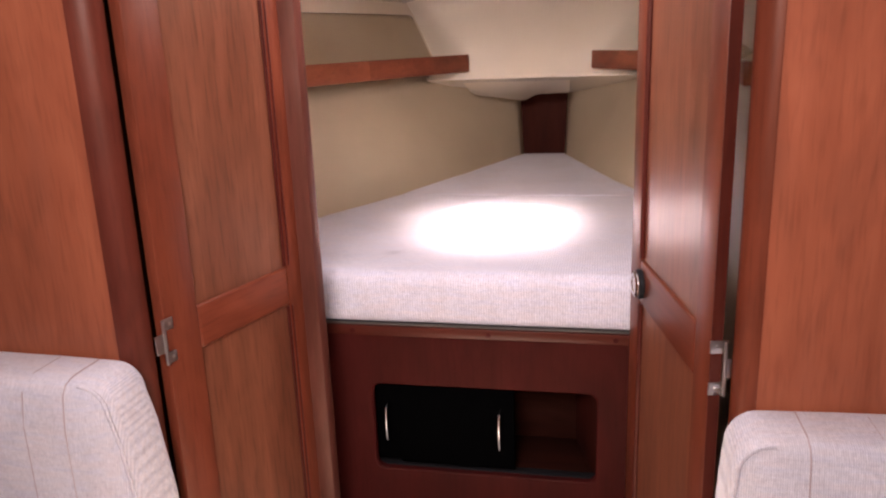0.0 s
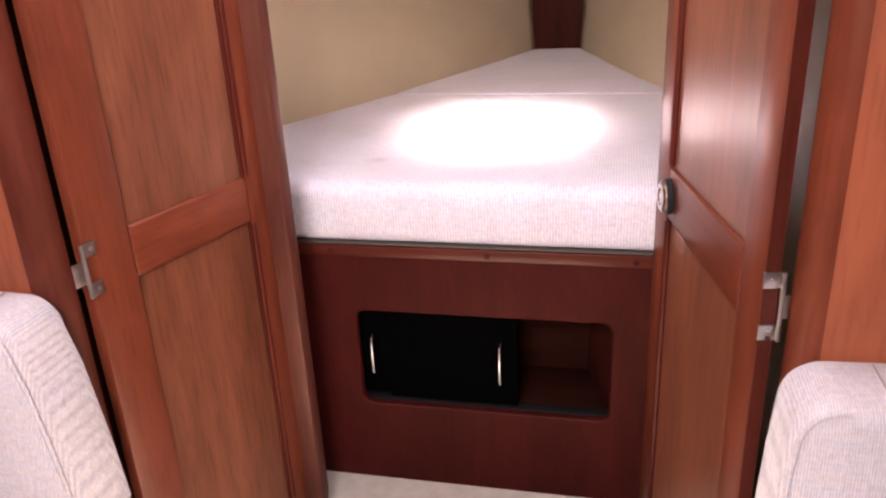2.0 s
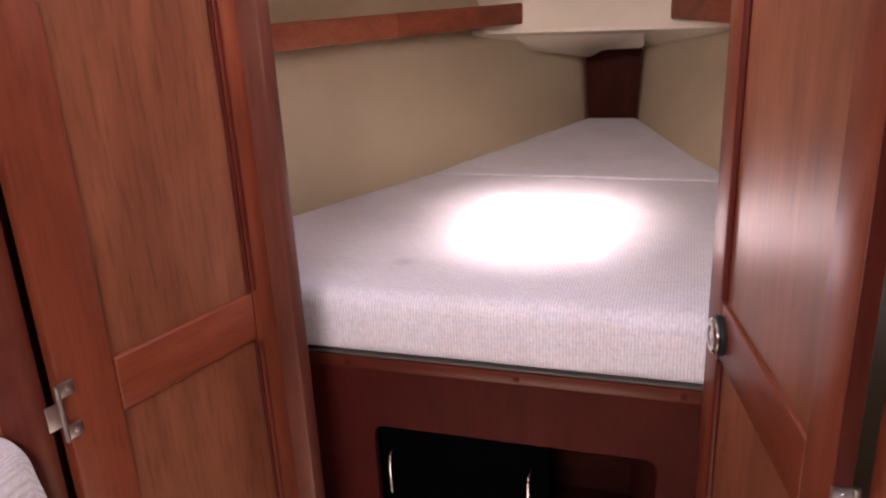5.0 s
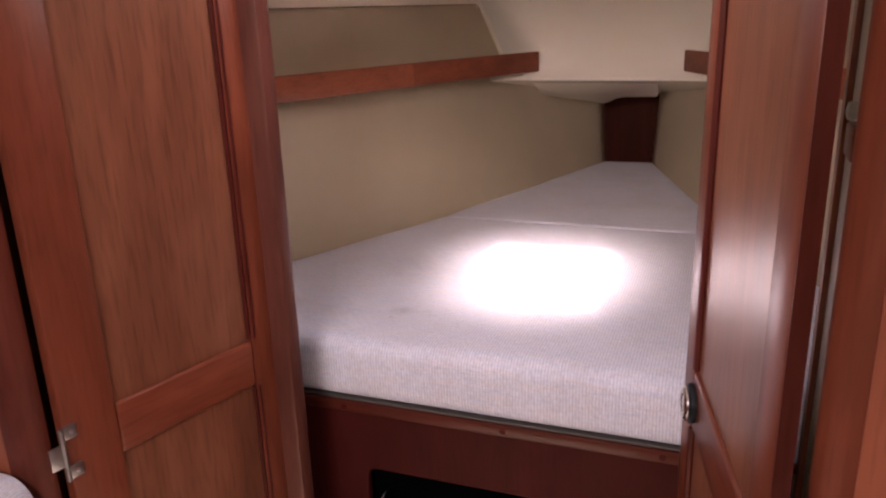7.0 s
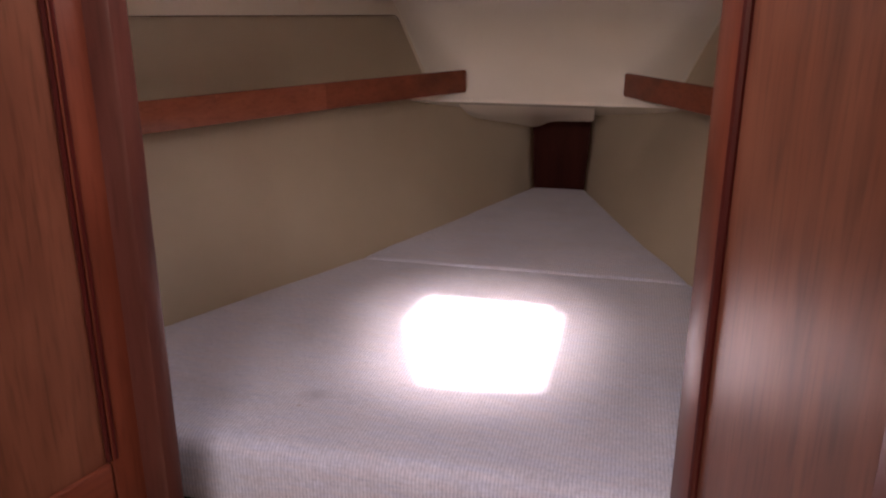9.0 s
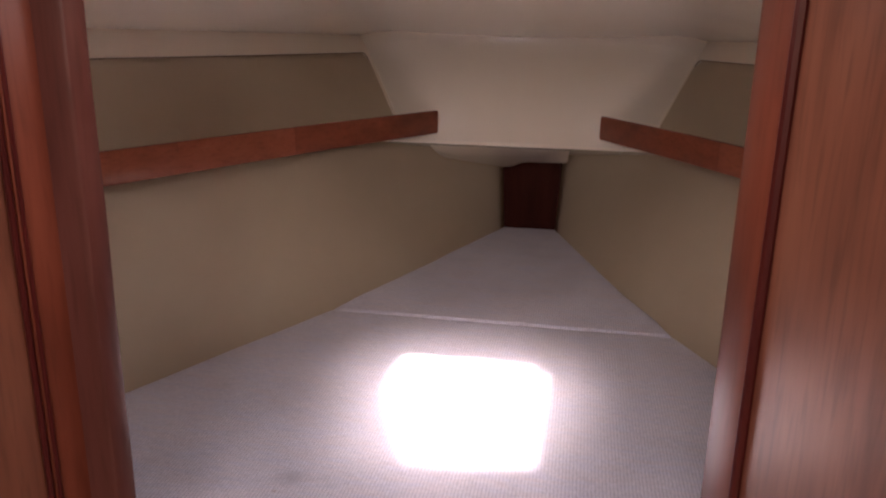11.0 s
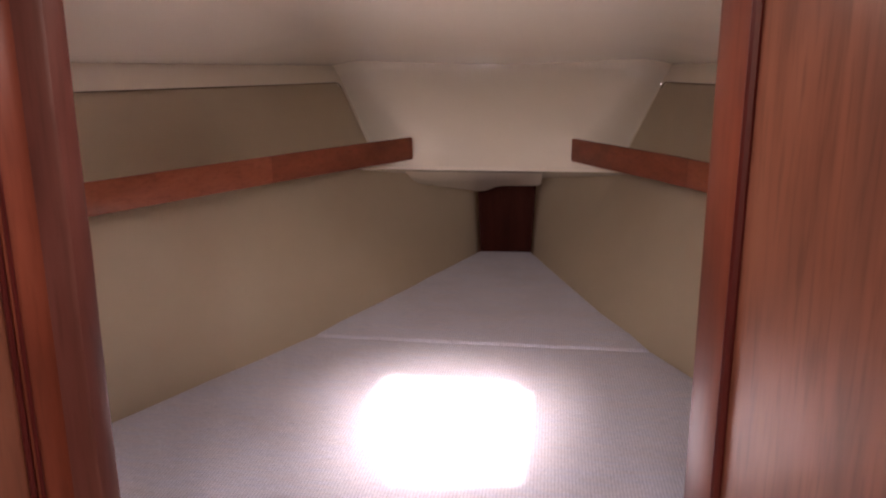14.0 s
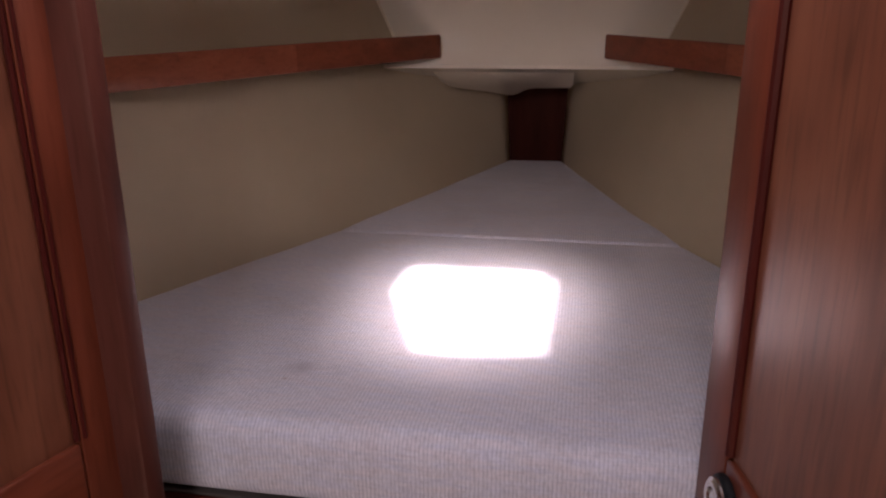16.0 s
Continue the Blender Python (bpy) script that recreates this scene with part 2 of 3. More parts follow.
CHROME = plain("chrome", (0.8, 0.79, 0.77), 0.24, 1.0)
STEEL = plain("stainless_steel", (0.62, 0.60, 0.57), 0.28, 1.0)
BLACK = plain("smoked_acrylic", (0.0015, 0.0015, 0.0016), 0.1)
BLACK.node_tree.nodes["Principled BSDF"].inputs["Specular IOR Level"].default_value = 0.0
RUBBER = plain("black_plastic", (0.012, 0.012, 0.013), 0.5)
RUBBER.node_tree.nodes["Principled BSDF"].inputs["Specular IOR Level"].default_value = 0.15
GREY = plain("grey_plastic", (0.018, 0.019, 0.022), 0.5)
# steel darkened for the hinge parts that face away from the light
STEEL_SHADED = plain("shaded_steel", (0.40, 0.37, 0.35), 0.36, 1.0)
WHITE = plain("white_paint", (0.72, 0.70, 0.66), 0.4)
CREAM = plain("cream_plastic", (0.55, 0.44, 0.30), 0.4)
EDGING = plain("olive_edging", (0.065, 0.055, 0.045), 0.6)
SOLE = plain("cream_sole", (0.52, 0.48, 0.41), 0.45)
PIPING = plain("brown_piping", (0.19, 0.14, 0.09), 0.6)
GLASS, gn, gl, gb = mat("hatch_glass", 0.02)
gb.inputs["Transmission Weight"].default_value = 1.0
gb.inputs["IOR"].default_value = 1.02

# ---- builders ----


def linked(name, bm, material, parent=None, label="", smooth=False):
    bmesh.ops.recalc_face_normals(bm, faces=bm.faces)
    me = bpy.data.meshes.new(name)
    bm.to_mesh(me)
    bm.free()
    for m in material if isinstance(material, (list, tuple)) else (material,):
        me.materials.append(m)
    if smooth:
        for p in me.polygons:
            p.use_smooth = True
        me.set_sharp_from_angle(angle=radians(35))
    ob = new(name, me)
    if parent:
        ob.parent = parent
    if label:
        ob["label"] = label
    return ob


def part(name, bm, material, parent, label="", smooth=True):
    return linked(name, bm, material, parent, label, smooth)


def structure(name, bm, material, label, category, smooth=True):
    return tagged(linked(name, bm, material, None, "", smooth), label, category, "", "structure")


def thing(name, at, label, category, group="", turn=0.0):
    o = new(name)
    o.matrix_world = pose(*at, 0, 0, turn)
    o.empty_display_size = 0.05
    return tagged(o, label, category, group)


def box(lo, hi, bevel=0.0, seg=2):
    bm = bmesh.new()
    bmesh.ops.create_cube(bm, size=1)
    for v in bm.verts:
        for i in range(3):
            v.co[i] = lo[i] if v.co[i] < 0 else hi[i]
    if bevel:
        bmesh.ops.bevel(bm, geom=bm.edges[:], offset=bevel, segments=seg, profile=0.5, affect="EDGES")
    return bm


def prism(outline, lo, hi, axis="z", bevel=0.0):
    """A plate of the given outline, drawn in the two other axes, from lo to hi along the axis."""
    bm = bmesh.new()
    i = "xyz".index(axis)

    def at(p, h):
        q = list(p)
        q.insert(i, h)
        return q
    a = [bm.verts.new(at(p, lo)) for p in outline]
    b = [bm.verts.new(at(p, hi)) for p in outline]
    bm.faces.new(a)
    bm.faces.new(b)
    for k in range(len(a)):
        j = (k + 1) % len(a)
        bm.faces.new((a[k], a[j], b[j], b[k]))
    if bevel:
        bmesh.ops.bevel(bm, geom=bm.edges[:], offset=bevel, segments=2, profile=0.5, affect="EDGES")
    return bm


def rod(points, r, seg=10):
    """A round bar along a line of points."""
    bm = bmesh.new()
    pts = [Vector(p) for p in points]
    rings = []
    up = None
    for k, p in enumerate(pts):
        d = (pts[min(k + 1, len(pts) - 1)] - pts[max(k - 1, 0)]).normalized()
        if up is None:
            up = d.orthogonal().normalized()
        up = (up - d * up.dot(d)).normalized()
        side = d.cross(up)
        rings.append([bm.verts.new(p + r * (math.cos(a) * up + math.sin(a) * side)) for a in (2 * math.pi * q / seg for q in range(seg))])
    for a, b in zip(rings, rings[1:]):
        for q in range(seg):
            bm.faces.new((a[q], a[(q + 1) % seg], b[(q + 1) % seg], b[q]))
    bm.faces.new(rings[0])
    bm.faces.new(rings[-1])
    return bm


def spun(profile, seg=28):
    """A turned body about z from (radius, height) pairs."""
    bm = bmesh.new()
    rings = [[bm.verts.new((r * math.cos(2 * math.pi * q / seg), r * math.sin(2 * math.pi * q / seg), z)) for q in range(seg)] for r, z in profile]
    for a, b in zip(rings, rings[1:]):
        for q in range(seg):
            bm.faces.new((a[q], a[(q + 1) % seg], b[(q + 1) % seg], b[q]))
    bm.faces.new(rings[0])
    bm.faces.new(rings[-1])
    return bm


def sheet(rows, closed=False):
    """A surface through rows of points."""
    bm = bmesh.new()
    vs = [[bm.verts.new(p) for p in r] for r in rows]
    for a, b in zip(vs, vs[1:]):
        for q in range(len(a) - (0 if closed else 1)):
            j = (q + 1) % len(a)
            bm.faces.new((a[q], a[j], b[j], b[q]))
    return bm


def thick(ob, t, offset=-1.0):
    s = ob.modifiers.new("thickness", "SOLIDIFY")
    s.thickness, s.offset = t, offset
    return ob


def at_y(table, y):
    ys, vs = zip(*table)
    return float(np.interp(y, ys, vs))


# half width of the berth at cushion level and flare of the hull above it, along the boat
HALF = [(-0.6, 1.0), (-0.1, 0.86), (0.0, 0.825), (0.4, 0.655), (0.6, 0.563), (0.885, 0.424), (1.16, 0.315), (1.82, 0.095)]
FLARE = [(-0.6, 0.22), (0.4, 0.30), (1.0, 0.40), (1.5, 0.46), (1.66, 0.30), (1.82, 0.05)]
FID = [(-0.02, 0.855), (0.42, 0.685), (0.76, 0.530), (1.0, 0.418), (1.353, 0.236)]


def hull(y, z):
    return at_y(HALF, y) + at_y(FLARE, y) * (z - 0.70)


def hull_up(y, z):
    """The hull side above the shelf, fuller at the bow than the lining below it."""
    a = hull(y, 1.088) if y <= 1.4 else float(np.interp(y, (1.4, 1.5, 1.62, 1.8), (hull(1.4, 1.088), 0.383, 0.345, 0.26)))
    f = at_y(FLARE, min(y, 1.5))
    return a + f * (z - 1.088)


def mid(y):
    """The bow panel stands a little off the middle line."""
    return 0.013 * max(0.0, (y - 1.2) / 0.62)


def crease_z(y):
    return 1.365 - 0.015 * max(0.0, y)


Z_BED, Z_BASE, Z_SHELF = 0.70, 0.577, 1.088

# ---- hull sides, shelves and head ----
ys = [-0.02 + 1.84 * k / 46 for k in range(47)]
for side, tag in ((-1, "port"), (1, "starboard")):
    bm = sheet([[(mid(y) + side * hull(y, z), y, z) for z in (0.40, 0.57, 0.70, 0.83, 0.96, 1.02, Z_SHELF)] for y in ys])
    thick(structure("wall_" + tag, bm, VINYL, "beige vinyl lining on the flared hull side above the berth", "wall"), 0.012, 0)
    ys2 = [y for y in ys if y < 1.76]
    bm = sheet([[(side * hull_up(y, z), y, z) for z in (Z_SHELF, 1.18, 1.26, 1.31, crease_z(y) + 0.04)] for y in ys2])
    thick(structure("wall_upper_" + tag, bm, GEL, "glossy cream moulded hull side above the shelf", "wall"), 0.012, 0)
    # padded vinyl panel above the shelf, with a brown piped edge
    top = [(y, 1.304 - 0.005 * max(0, y)) for y in np.linspace(-0.01, 1.435, 28)]
    front = [(1.435 + 0.02 * math.sin(a), 1.297 - 0.018 * (1 - math.cos(a))) for a in np.linspace(0.3, 1.4, 4)]
    front += [(1.456 - 0.022 * q, 1.278 - 0.18 * q) for q in np.linspace(0.1, 1, 8)]
    edge = top + front
    IN = 0.010
    cols = []
    for y, z in edge:
        col = [(side * (hull_up(y, zz) - 0.004 - IN * min(1, (z - zz) / 0.012 + 0.2)), y, zz) for zz in [z - (z - Z_SHELF - 0.002) * q for q in (0, 0.06, 0.3, 0.65, 1)]]
        cols.append(col)
    bm = sheet(cols)
    pan = structure("trim_panel_" + tag, bm, VINYL, "padded beige vinyl panel above the shelf", "panel")
    bm = rod([(side * (hull_up(y, z) - 0.012), y, z) for y, z in edge], 0.0015, 6)
    part("piping", bm, PIPING, pan, "dark brown piping")
    # shelf and its wooden rail
    ysf = [y for y in ys if y <= 1.40]
    bm = sheet([[(side * (at_y(FID, y) + 0.0162 - (0.015 * min(1.0, max(0.0, (y - 0.9) / 0.453)) if side > 0 else 0.0)), y, Z_SHELF + 0.006), (side * (hull_up(y, Z_SHELF) + 0.01), y, Z_SHELF + 0.006)] for y in ysf + [1.48, 1.56, 1.66]])
    thick(structure("shelf_" + tag, bm, GEL, "cream moulded shelf along the hull above the berth", "shelf"), 0.010, 0)
    rail = thing("shelf_rail", (0, 0, 0), "reddish mahogany rail along the edge of the berth shelf", "rail", "shelf rails")
    joints = (-0.015, 0.575, 0.865, 1.353) if side < 0 else (-0.015, 0.90, 1.353)
    for j0, j1 in zip(joints, joints[1:]):
        bm = bmesh.new()
        rows = []
        for y in np.linspace(j0, j1, 14):
            x = at_y(FID, y) - (0.015 * max(0.0, (y - 0.9) / 0.453) if side > 0 else 0.0)
            k, h = 0.016, 0.003
            prof = [(0.0, 1.084), (0.0, 1.140), (h, 1.144), (k - h, 1.144), (k, 1.140), (k, 1.084), (k - h, 1.080), (h, 1.080)]
            rows.append([bm.verts.new((side * (x + dx), y, z)) for dx, z in prof])
        for a, b in zip(rows, rows[1:]):
            for q in range(8):
                bm.faces.new((a[q], a[(q + 1) % 8], b[(q + 1) % 8], b[q]))
        bm.faces.new(rows[0])
        bm.faces.new(rows[-1])
        part("board", bm, WOOD_RAIL_DARK if j1 > 1.3 else WOOD_RAIL, rail)

# bow moulding: the concave cream face between the shelves, and its underside
NX = 14


def bow_row(z):
    """One level of the bow face: concave in the middle, turned back to the hull at both ends."""
    v = (z - 1.062) / (crease_z(1.5) - 1.062)
    k = min(1.0, max(0.0, (z - 1.13) / 0.205))
    fold = Vector((0.245 + 0.135 * k, 1.368 + 0.118 * k))
    yc = 1.346 + 0.25 * max(0.0, v) ** 0.95
    end = Vector((hull_up(1.488, z) - 0.004, 1.488))
    if z < 1.085:
        fold, end = Vector((0.38, 1.352)), Vector((0.43, 1.40))
    plan = [Vector((fold.x * q / NX, yc + (fold.y - yc) * (q / NX) ** 2.4)) for q in range(NX)]
    plan += [fold + (end - fold) * q / 8 for q in range(9)]
    for _ in range(4 + int(10 * k)):
        plan = [plan[0]] + [(plan[i - 1] + 2 * plan[i] + plan[i + 1]) / 4 for i in range(1, len(plan) - 1)] + [plan[-1]]
    cove = 0.03 * max(0.0, (z - 1.295) / 0.06) ** 2
    plan = [Vector((p.x * (1 - 0.25 * cove), p.y - cove)) for p in plan]
    return [(-p.x, p.y, z) for p in reversed(plan[1:])] + [(p.x, p.y, z) for p in plan]


bm = sheet([bow_row(z) for z in (1.062, 1.08, 1.10, 1.13, 1.16, 1.19, 1.22, 1.25, 1.28, 1.295, 1.305, 1.315, 1.325, 1.335, 1.345, 1.355, 1.365, 1.38)])
bow = structure("bow_moulding", bm, GEL, "glossy cream moulded locker face at the bow", "moulding")
bm = sheet([[(x, 1.345, 1.062) for x in (-0.43, -0.26, 0, 0.26, 0.43)], [(x, 1.340, 1.052) for x in (-0.43, -0.26, 0, 0.26, 0.43)], [(x, 1.36, 1.046) for x in (-0.43, -0.26, 0, 0.26, 0.43)], [(x * 0.55, 1.835, 0.957) for x in (-0.43, -0.26, 0, 0.26, 0.43)]])
part("lip", bm, GEL, bow)
# tray hanging beneath the moulding
prof = [(-0.275, 1.052), (-0.268, 1.024), (-0.258, 0.996), (-0.246, 0.983), (-0.226, 0.976), (-0.13, 0.962), (-0.07, 0.949), (-0.05, 0.949), (-0.03, 0.958), (-0.01, 0.970), (0.012, 0.977), (0.128, 0.980), (0.136, 0.990), (0.142, 1.052)]
bm = prism(prof, 1.38, 1.80, "y")
for v in bm.verts:
    if v.co.y < 1.5:
        v.co.y += 2.1 * (1.052 - v.co.z)
part("tray", bm, GEL, bow)

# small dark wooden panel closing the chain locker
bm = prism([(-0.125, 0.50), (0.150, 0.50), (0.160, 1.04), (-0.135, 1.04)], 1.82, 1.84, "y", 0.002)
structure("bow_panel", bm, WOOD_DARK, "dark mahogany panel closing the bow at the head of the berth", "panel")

# outer skin that closes the bow
for side, tag in ((-1, "port"), (1, "starboard")):
    yo = np.linspace(-0.50, 1.88, 30)
    bm = sheet([[(side * (max(hull(y, min(z, 1.088)), hull_up(y, z) if z > 1.0 else 0) + 0.04), y, z) for z in (0.0, 0.4, 0.7, 1.0, 1.09, 1.2, 1.37)] for y in yo])
    structure("wall_hull_" + tag, bm, WHITE, "white outer hull skin", "hull")
structure("wall_stem", box((-0.42, 1.88, 0.0), (0.42, 1.90, 1.40)), WHITE, "white stem closing the hull", "hull")

# ---- deckhead with the hatch opening ----
HX0, HX1, HY0, HY1 = -0.200, 0.182, -0.402, 0.065


def deck_z(x, y):
    a, b = 0.24 * max(0.0, hull_up(y, 1.36) - abs(x)), 0.086 * max(0.0, 1.66 - y)
    rise = -math.log(math.exp(-220 * a) + math.exp(-220 * b)) / 220
    return crease_z(y) + 0.010 + min(0.137, max(0.0, rise))


gx = sorted(set([HX0, HX1] + [round(v, 3) for v in np.linspace(-1.1, 1.1, 61)]))
gy = sorted(set([HY0, HY1] + [round(v, 3) for v in np.linspace(-0.50, 1.88, 66)]))
bm = bmesh.new()
grid = {(i, j): bm.verts.new((max(-hull_up(y, 1.36) - 0.045, min(hull_up(y, 1.36) + 0.045, x)), y, deck_z(x, y))) for i, x in enumerate(gx) for j, y in enumerate(gy)}
for i in range(len(gx) - 1):
    for j in range(len(gy) - 1):
        cx, cy = (gx[i] + gx[i + 1]) / 2, (gy[j] + gy[j + 1]) / 2
        if not (HX0 < cx < HX1 and HY0 < cy < HY1):
            bm.faces.new([grid[k] for k in ((i, j), (i + 1, j), (i + 1, j + 1), (i, j + 1))])
bmesh.ops.remove_doubles(bm, verts=bm.verts[:], dist=0.0005)
thick(structure("ceiling", bm, GEL, "glossy cream moulded deckhead over the berth", "ceiling"), 0.02, 0)
hatch = tagged(new("window_1"), "open-sky deck hatch with pale frame over the berth", "hatch", "", "structure")


def corners(x0, x1, y0, y1, radii, n=8):
    """An outline with a radius of its own at each corner: front right, front left, aft left, aft right."""
    out = []
    for (cx, cy, sx, sy), a0, r in zip(((x1, y1, -1, -1), (x0, y1, 1, -1), (x0, y0, 1, 1), (x1, y0, -1, 1)), (0, 90, 180, 270), radii):
        out += [(cx + sx * r + r * math.cos(radians(a0 + 90 * k / n)), cy + sy * r + r * math.sin(radians(a0 + 90 * k / n))) for k in range(n + 1)]
    return out


ring_in = corners(HX0, HX1, HY0, HY1, (0.045, 0.045, 0.06, 0.06))
ring_out = corners(HX0 - 0.03, HX1 + 0.03, HY0 - 0.03, HY1 + 0.03, (0.04, 0.04, 0.04, 0.04))
bm = sheet([[(x, y, 1.487) for x, y in ring_out], [(x, y, 1.487) for x, y in ring_in], [(x, y, 1.490) for x, y in ring_in], [(x, y, 1.555) for x, y in ring_in], [(x, y, 1.555) for x, y in ring_out], [(x, y, 1.487) for x, y in ring_out]], True)
part("frame", bm, WHITE, hatch, "pale moulded hatch coaming")


def eased(poly, r, n=5):
    """A convex outline with its corners rounded by about r."""
    out = []
    for k, p in enumerate(poly):
        p, a, b = Vector(p), Vector(poly[k - 1]), Vector(poly[(k + 1) % len(poly)])
        p0, p1 = p + (a - p).normalized() * r, p + (b - p).normalized() * r
        out += [tuple((1 - q) ** 2 * p0 + 2 * q * (1 - q) * p + q * q * p1) for q in (i / n for i in range(n + 1))]
    return out


# unseen lid frame added to cut the sunlight; its outline shapes the sun patch
sun_mask = eased([(0.153, -0.030), (0.128, 0.085), (-0.158, 0.085), (-0.166, -0.160), (-0.056, -0.434), (0.144, -0.392)], 0.014)
outer = eased([(HX1 + 0.03, HY1 - 0.04), (HX1 + 0.01, HY1 + 0.03), (HX0 - 0.03, HY1 + 0.03), (HX0 - 0.03, HY0 + 0.12), (HX0 - 0.01, HY0 - 0.05), (HX1 + 0.03, HY0 - 0.05)], 0.02)
bm = sheet([[(x, y, z) for x, y in ring] for ring, z in ((outer, 1.5555), (sun_mask, 1.5555), (sun_mask, 1.572), (outer, 1.572), (outer, 1.5555))], True)
part("lid_frame", bm, WHITE, hatch)
pane = part("pane", box((HX0 - 0.02, HY0 - 0.02, 1.5725), (HX1 + 0.02, HY1 + 0.02, 1.580)), GLASS, hatch)
pane.visible_shadow = False
for x, k in ((HX0 + 0.012, 1.0), (HX1 - 0.040, 0.7)):
    latch = part("latch", box((x - 0.022 * k, HY1 - 0.050 * k, 1.481), (x + 0.022 * k, HY1 - 0.004, 1.504), 0.005), GREY, hatch, "grey plastic hatch latch")
    part("lever", rod([(x, HY1 - 0.015, 1.484), (x - 0.012, HY1 - 0.045, 1.488), (x - 0.030, HY1 - 0.085 * k, 1.492)], 0.0065), GREY, latch)
    part("pivot", box((x - 0.030 * k, HY1 - 0.028, 1.489), (x + 0.030 * k, HY1 - 0.012, 1.520), 0.003), STEEL, latch, "steel latch bracket")

# ---- berth base with its locker ----
LX, LZ0, LZ1 = 0.262, 0.197, 0.421


def rounded(x0, x1, z0, z1, r, n=6):
    out = []
    for cx, cz, a0 in ((x1 - r, z1 - r, 0), (x0 + r, z1 - r, 90), (x0 + r, z0 + r, 180), (x1 - r, z0 + r, 270)):
        out += [(cx + r * math.cos(radians(a0 + 90 * k / n)), cz + r * math.sin(radians(a0 + 90 * k / n))) for k in range(n + 1)]
    return out


def holed(outer, hole, y0, y1):
    """An upright board between y0 and y1 with a rounded hole through it."""
    x0, x1, z0, z1 = outer
    cx, cz = sum(p[0] for p in hole) / len(hole), sum(p[1] for p in hole) / len(hole)
    rim = []
    for x, z in hole:
        dx, dz = x - cx, z - cz
        k = min(((x1 if dx > 0 else x0) - cx) / dx if abs(dx) > 1e-6 else 9e9, ((z1 if dz > 0 else z0) - cz) / dz if abs(dz) > 1e-6 else 9e9)
        rim.append([cx + dx * k, cz + dz * k])
    for corner in ((x0, z0), (x0, z1), (x1, z0), (x1, z1)):
        i = min(range(len(rim)), key=lambda q: (rim[q][0] - corner[0]) ** 2 + (rim[q][1] - corner[1]) ** 2)
        rim[i] = list(corner)
    e = 0.003
    big = [(cx + (x - cx) * (1 + e / 0.26), cz + (z - cz) * (1 + e / 0.11)) for x, z in hole]
    rows = [[(x, y0, z) for x, z in rim], [(x, y0, z) for x, z in big], [(x, y0 + e, z) for x, z in hole], [(x, y1, z) for x, z in hole], [(x, y1, z) for x, z in rim], [(x, y0, z) for x, z in rim]]
    bm = sheet(rows, True)
    bmesh.ops.remove_doubles(bm, verts=bm.verts[:], dist=1e-5)
    return bm


hole = rounded(-LX, LX, LZ0, LZ1, 0.022)
base = thing("berth_base", (0, 0, 0), "dark mahogany berth front with a locker opening and sliding doors", "berth")
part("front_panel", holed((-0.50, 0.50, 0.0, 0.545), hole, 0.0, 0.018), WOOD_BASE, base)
part("trim_strip", box((-0.50, -0.007, 0.545), (0.50, 0.018, 0.570), 0.004), WOOD_STRIP, base, "mahogany strip under the mattress")
part("berth_top", prism([(-0.80, 0.02), (0.80, 0.02), (0.42, 0.88), (0.09, 1.80), (-0.09, 1.80), (-0.42, 0.88)], 0.550, 0.574), WOOD_X, base)
part("edge_strip", box((-0.50, -0.004, 0.5715), (0.50, 0.016, 0.5755), 0.001), EDGING, base, "grey edging under the mattress")
for x in (-0.30, 0.02, 0.30):
    bm = spun([(0.006, 0), (0.006, 0.001), (0.0055, 0.0015)], 14)
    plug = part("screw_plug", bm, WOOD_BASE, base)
    plug.matrix_basis = pose(x, -0.0068, 0.557, 90, 0, 0)
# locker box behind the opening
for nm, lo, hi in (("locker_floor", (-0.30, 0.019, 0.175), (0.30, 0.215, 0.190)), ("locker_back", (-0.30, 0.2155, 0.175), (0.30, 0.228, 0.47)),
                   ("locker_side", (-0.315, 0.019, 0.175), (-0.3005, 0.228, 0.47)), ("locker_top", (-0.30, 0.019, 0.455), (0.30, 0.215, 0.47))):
    part(nm, box(lo, hi, 0.001), WOOD_RECESS, base)
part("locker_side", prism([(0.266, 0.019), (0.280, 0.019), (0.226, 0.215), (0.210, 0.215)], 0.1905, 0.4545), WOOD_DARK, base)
part("track", box((-0.28, 0.0185, 0.190), (0.28, 0.045, 0.1985), 0.001), RUBBER, base, "dark sliding door track")
part("track", box((-0.28, 0.0185, 0.415), (0.28, 0.045, 0.432), 0.001), RUBBER, base, "dark sliding door track")
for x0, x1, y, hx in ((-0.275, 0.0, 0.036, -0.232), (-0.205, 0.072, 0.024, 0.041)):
    slide = part("sliding_door", box((x0, y, 0.204), (x1, y + 0.006, 0.430), 0.001), BLACK, base, "smoked black acrylic sliding door")
    bend = [(hx, y + 0.002, 0.362), (hx, y - 0.030, 0.362), (hx, y - 0.038, 0.358), (hx, y - 0.041, 0.350), (hx, y - 0.041, 0.285), (hx, y - 0.038, 0.277), (hx, y - 0.030, 0.273), (hx, y + 0.002, 0.273)]
    part("handle", rod(bend, 0.0026), CHROME, slide, "chrome wire pull handle")

# ---- mattresses ----


def inset(poly, d):
    out = []
    n = len(poly)
    for i in range(n):
        p0, p, p1 = Vector(poly[i - 1]), Vector(poly[i]), Vector(poly[(i + 1) % n])
        a, b = (p - p0).normalized(), (p1 - p).normalized()
        na, nb = Vector((-a.y, a.x)), Vector((-b.y, b.x))
        m = (na + nb) / max(0.3, 1 + na.dot(nb))
        out.append(tuple(p + m * d))
    return out


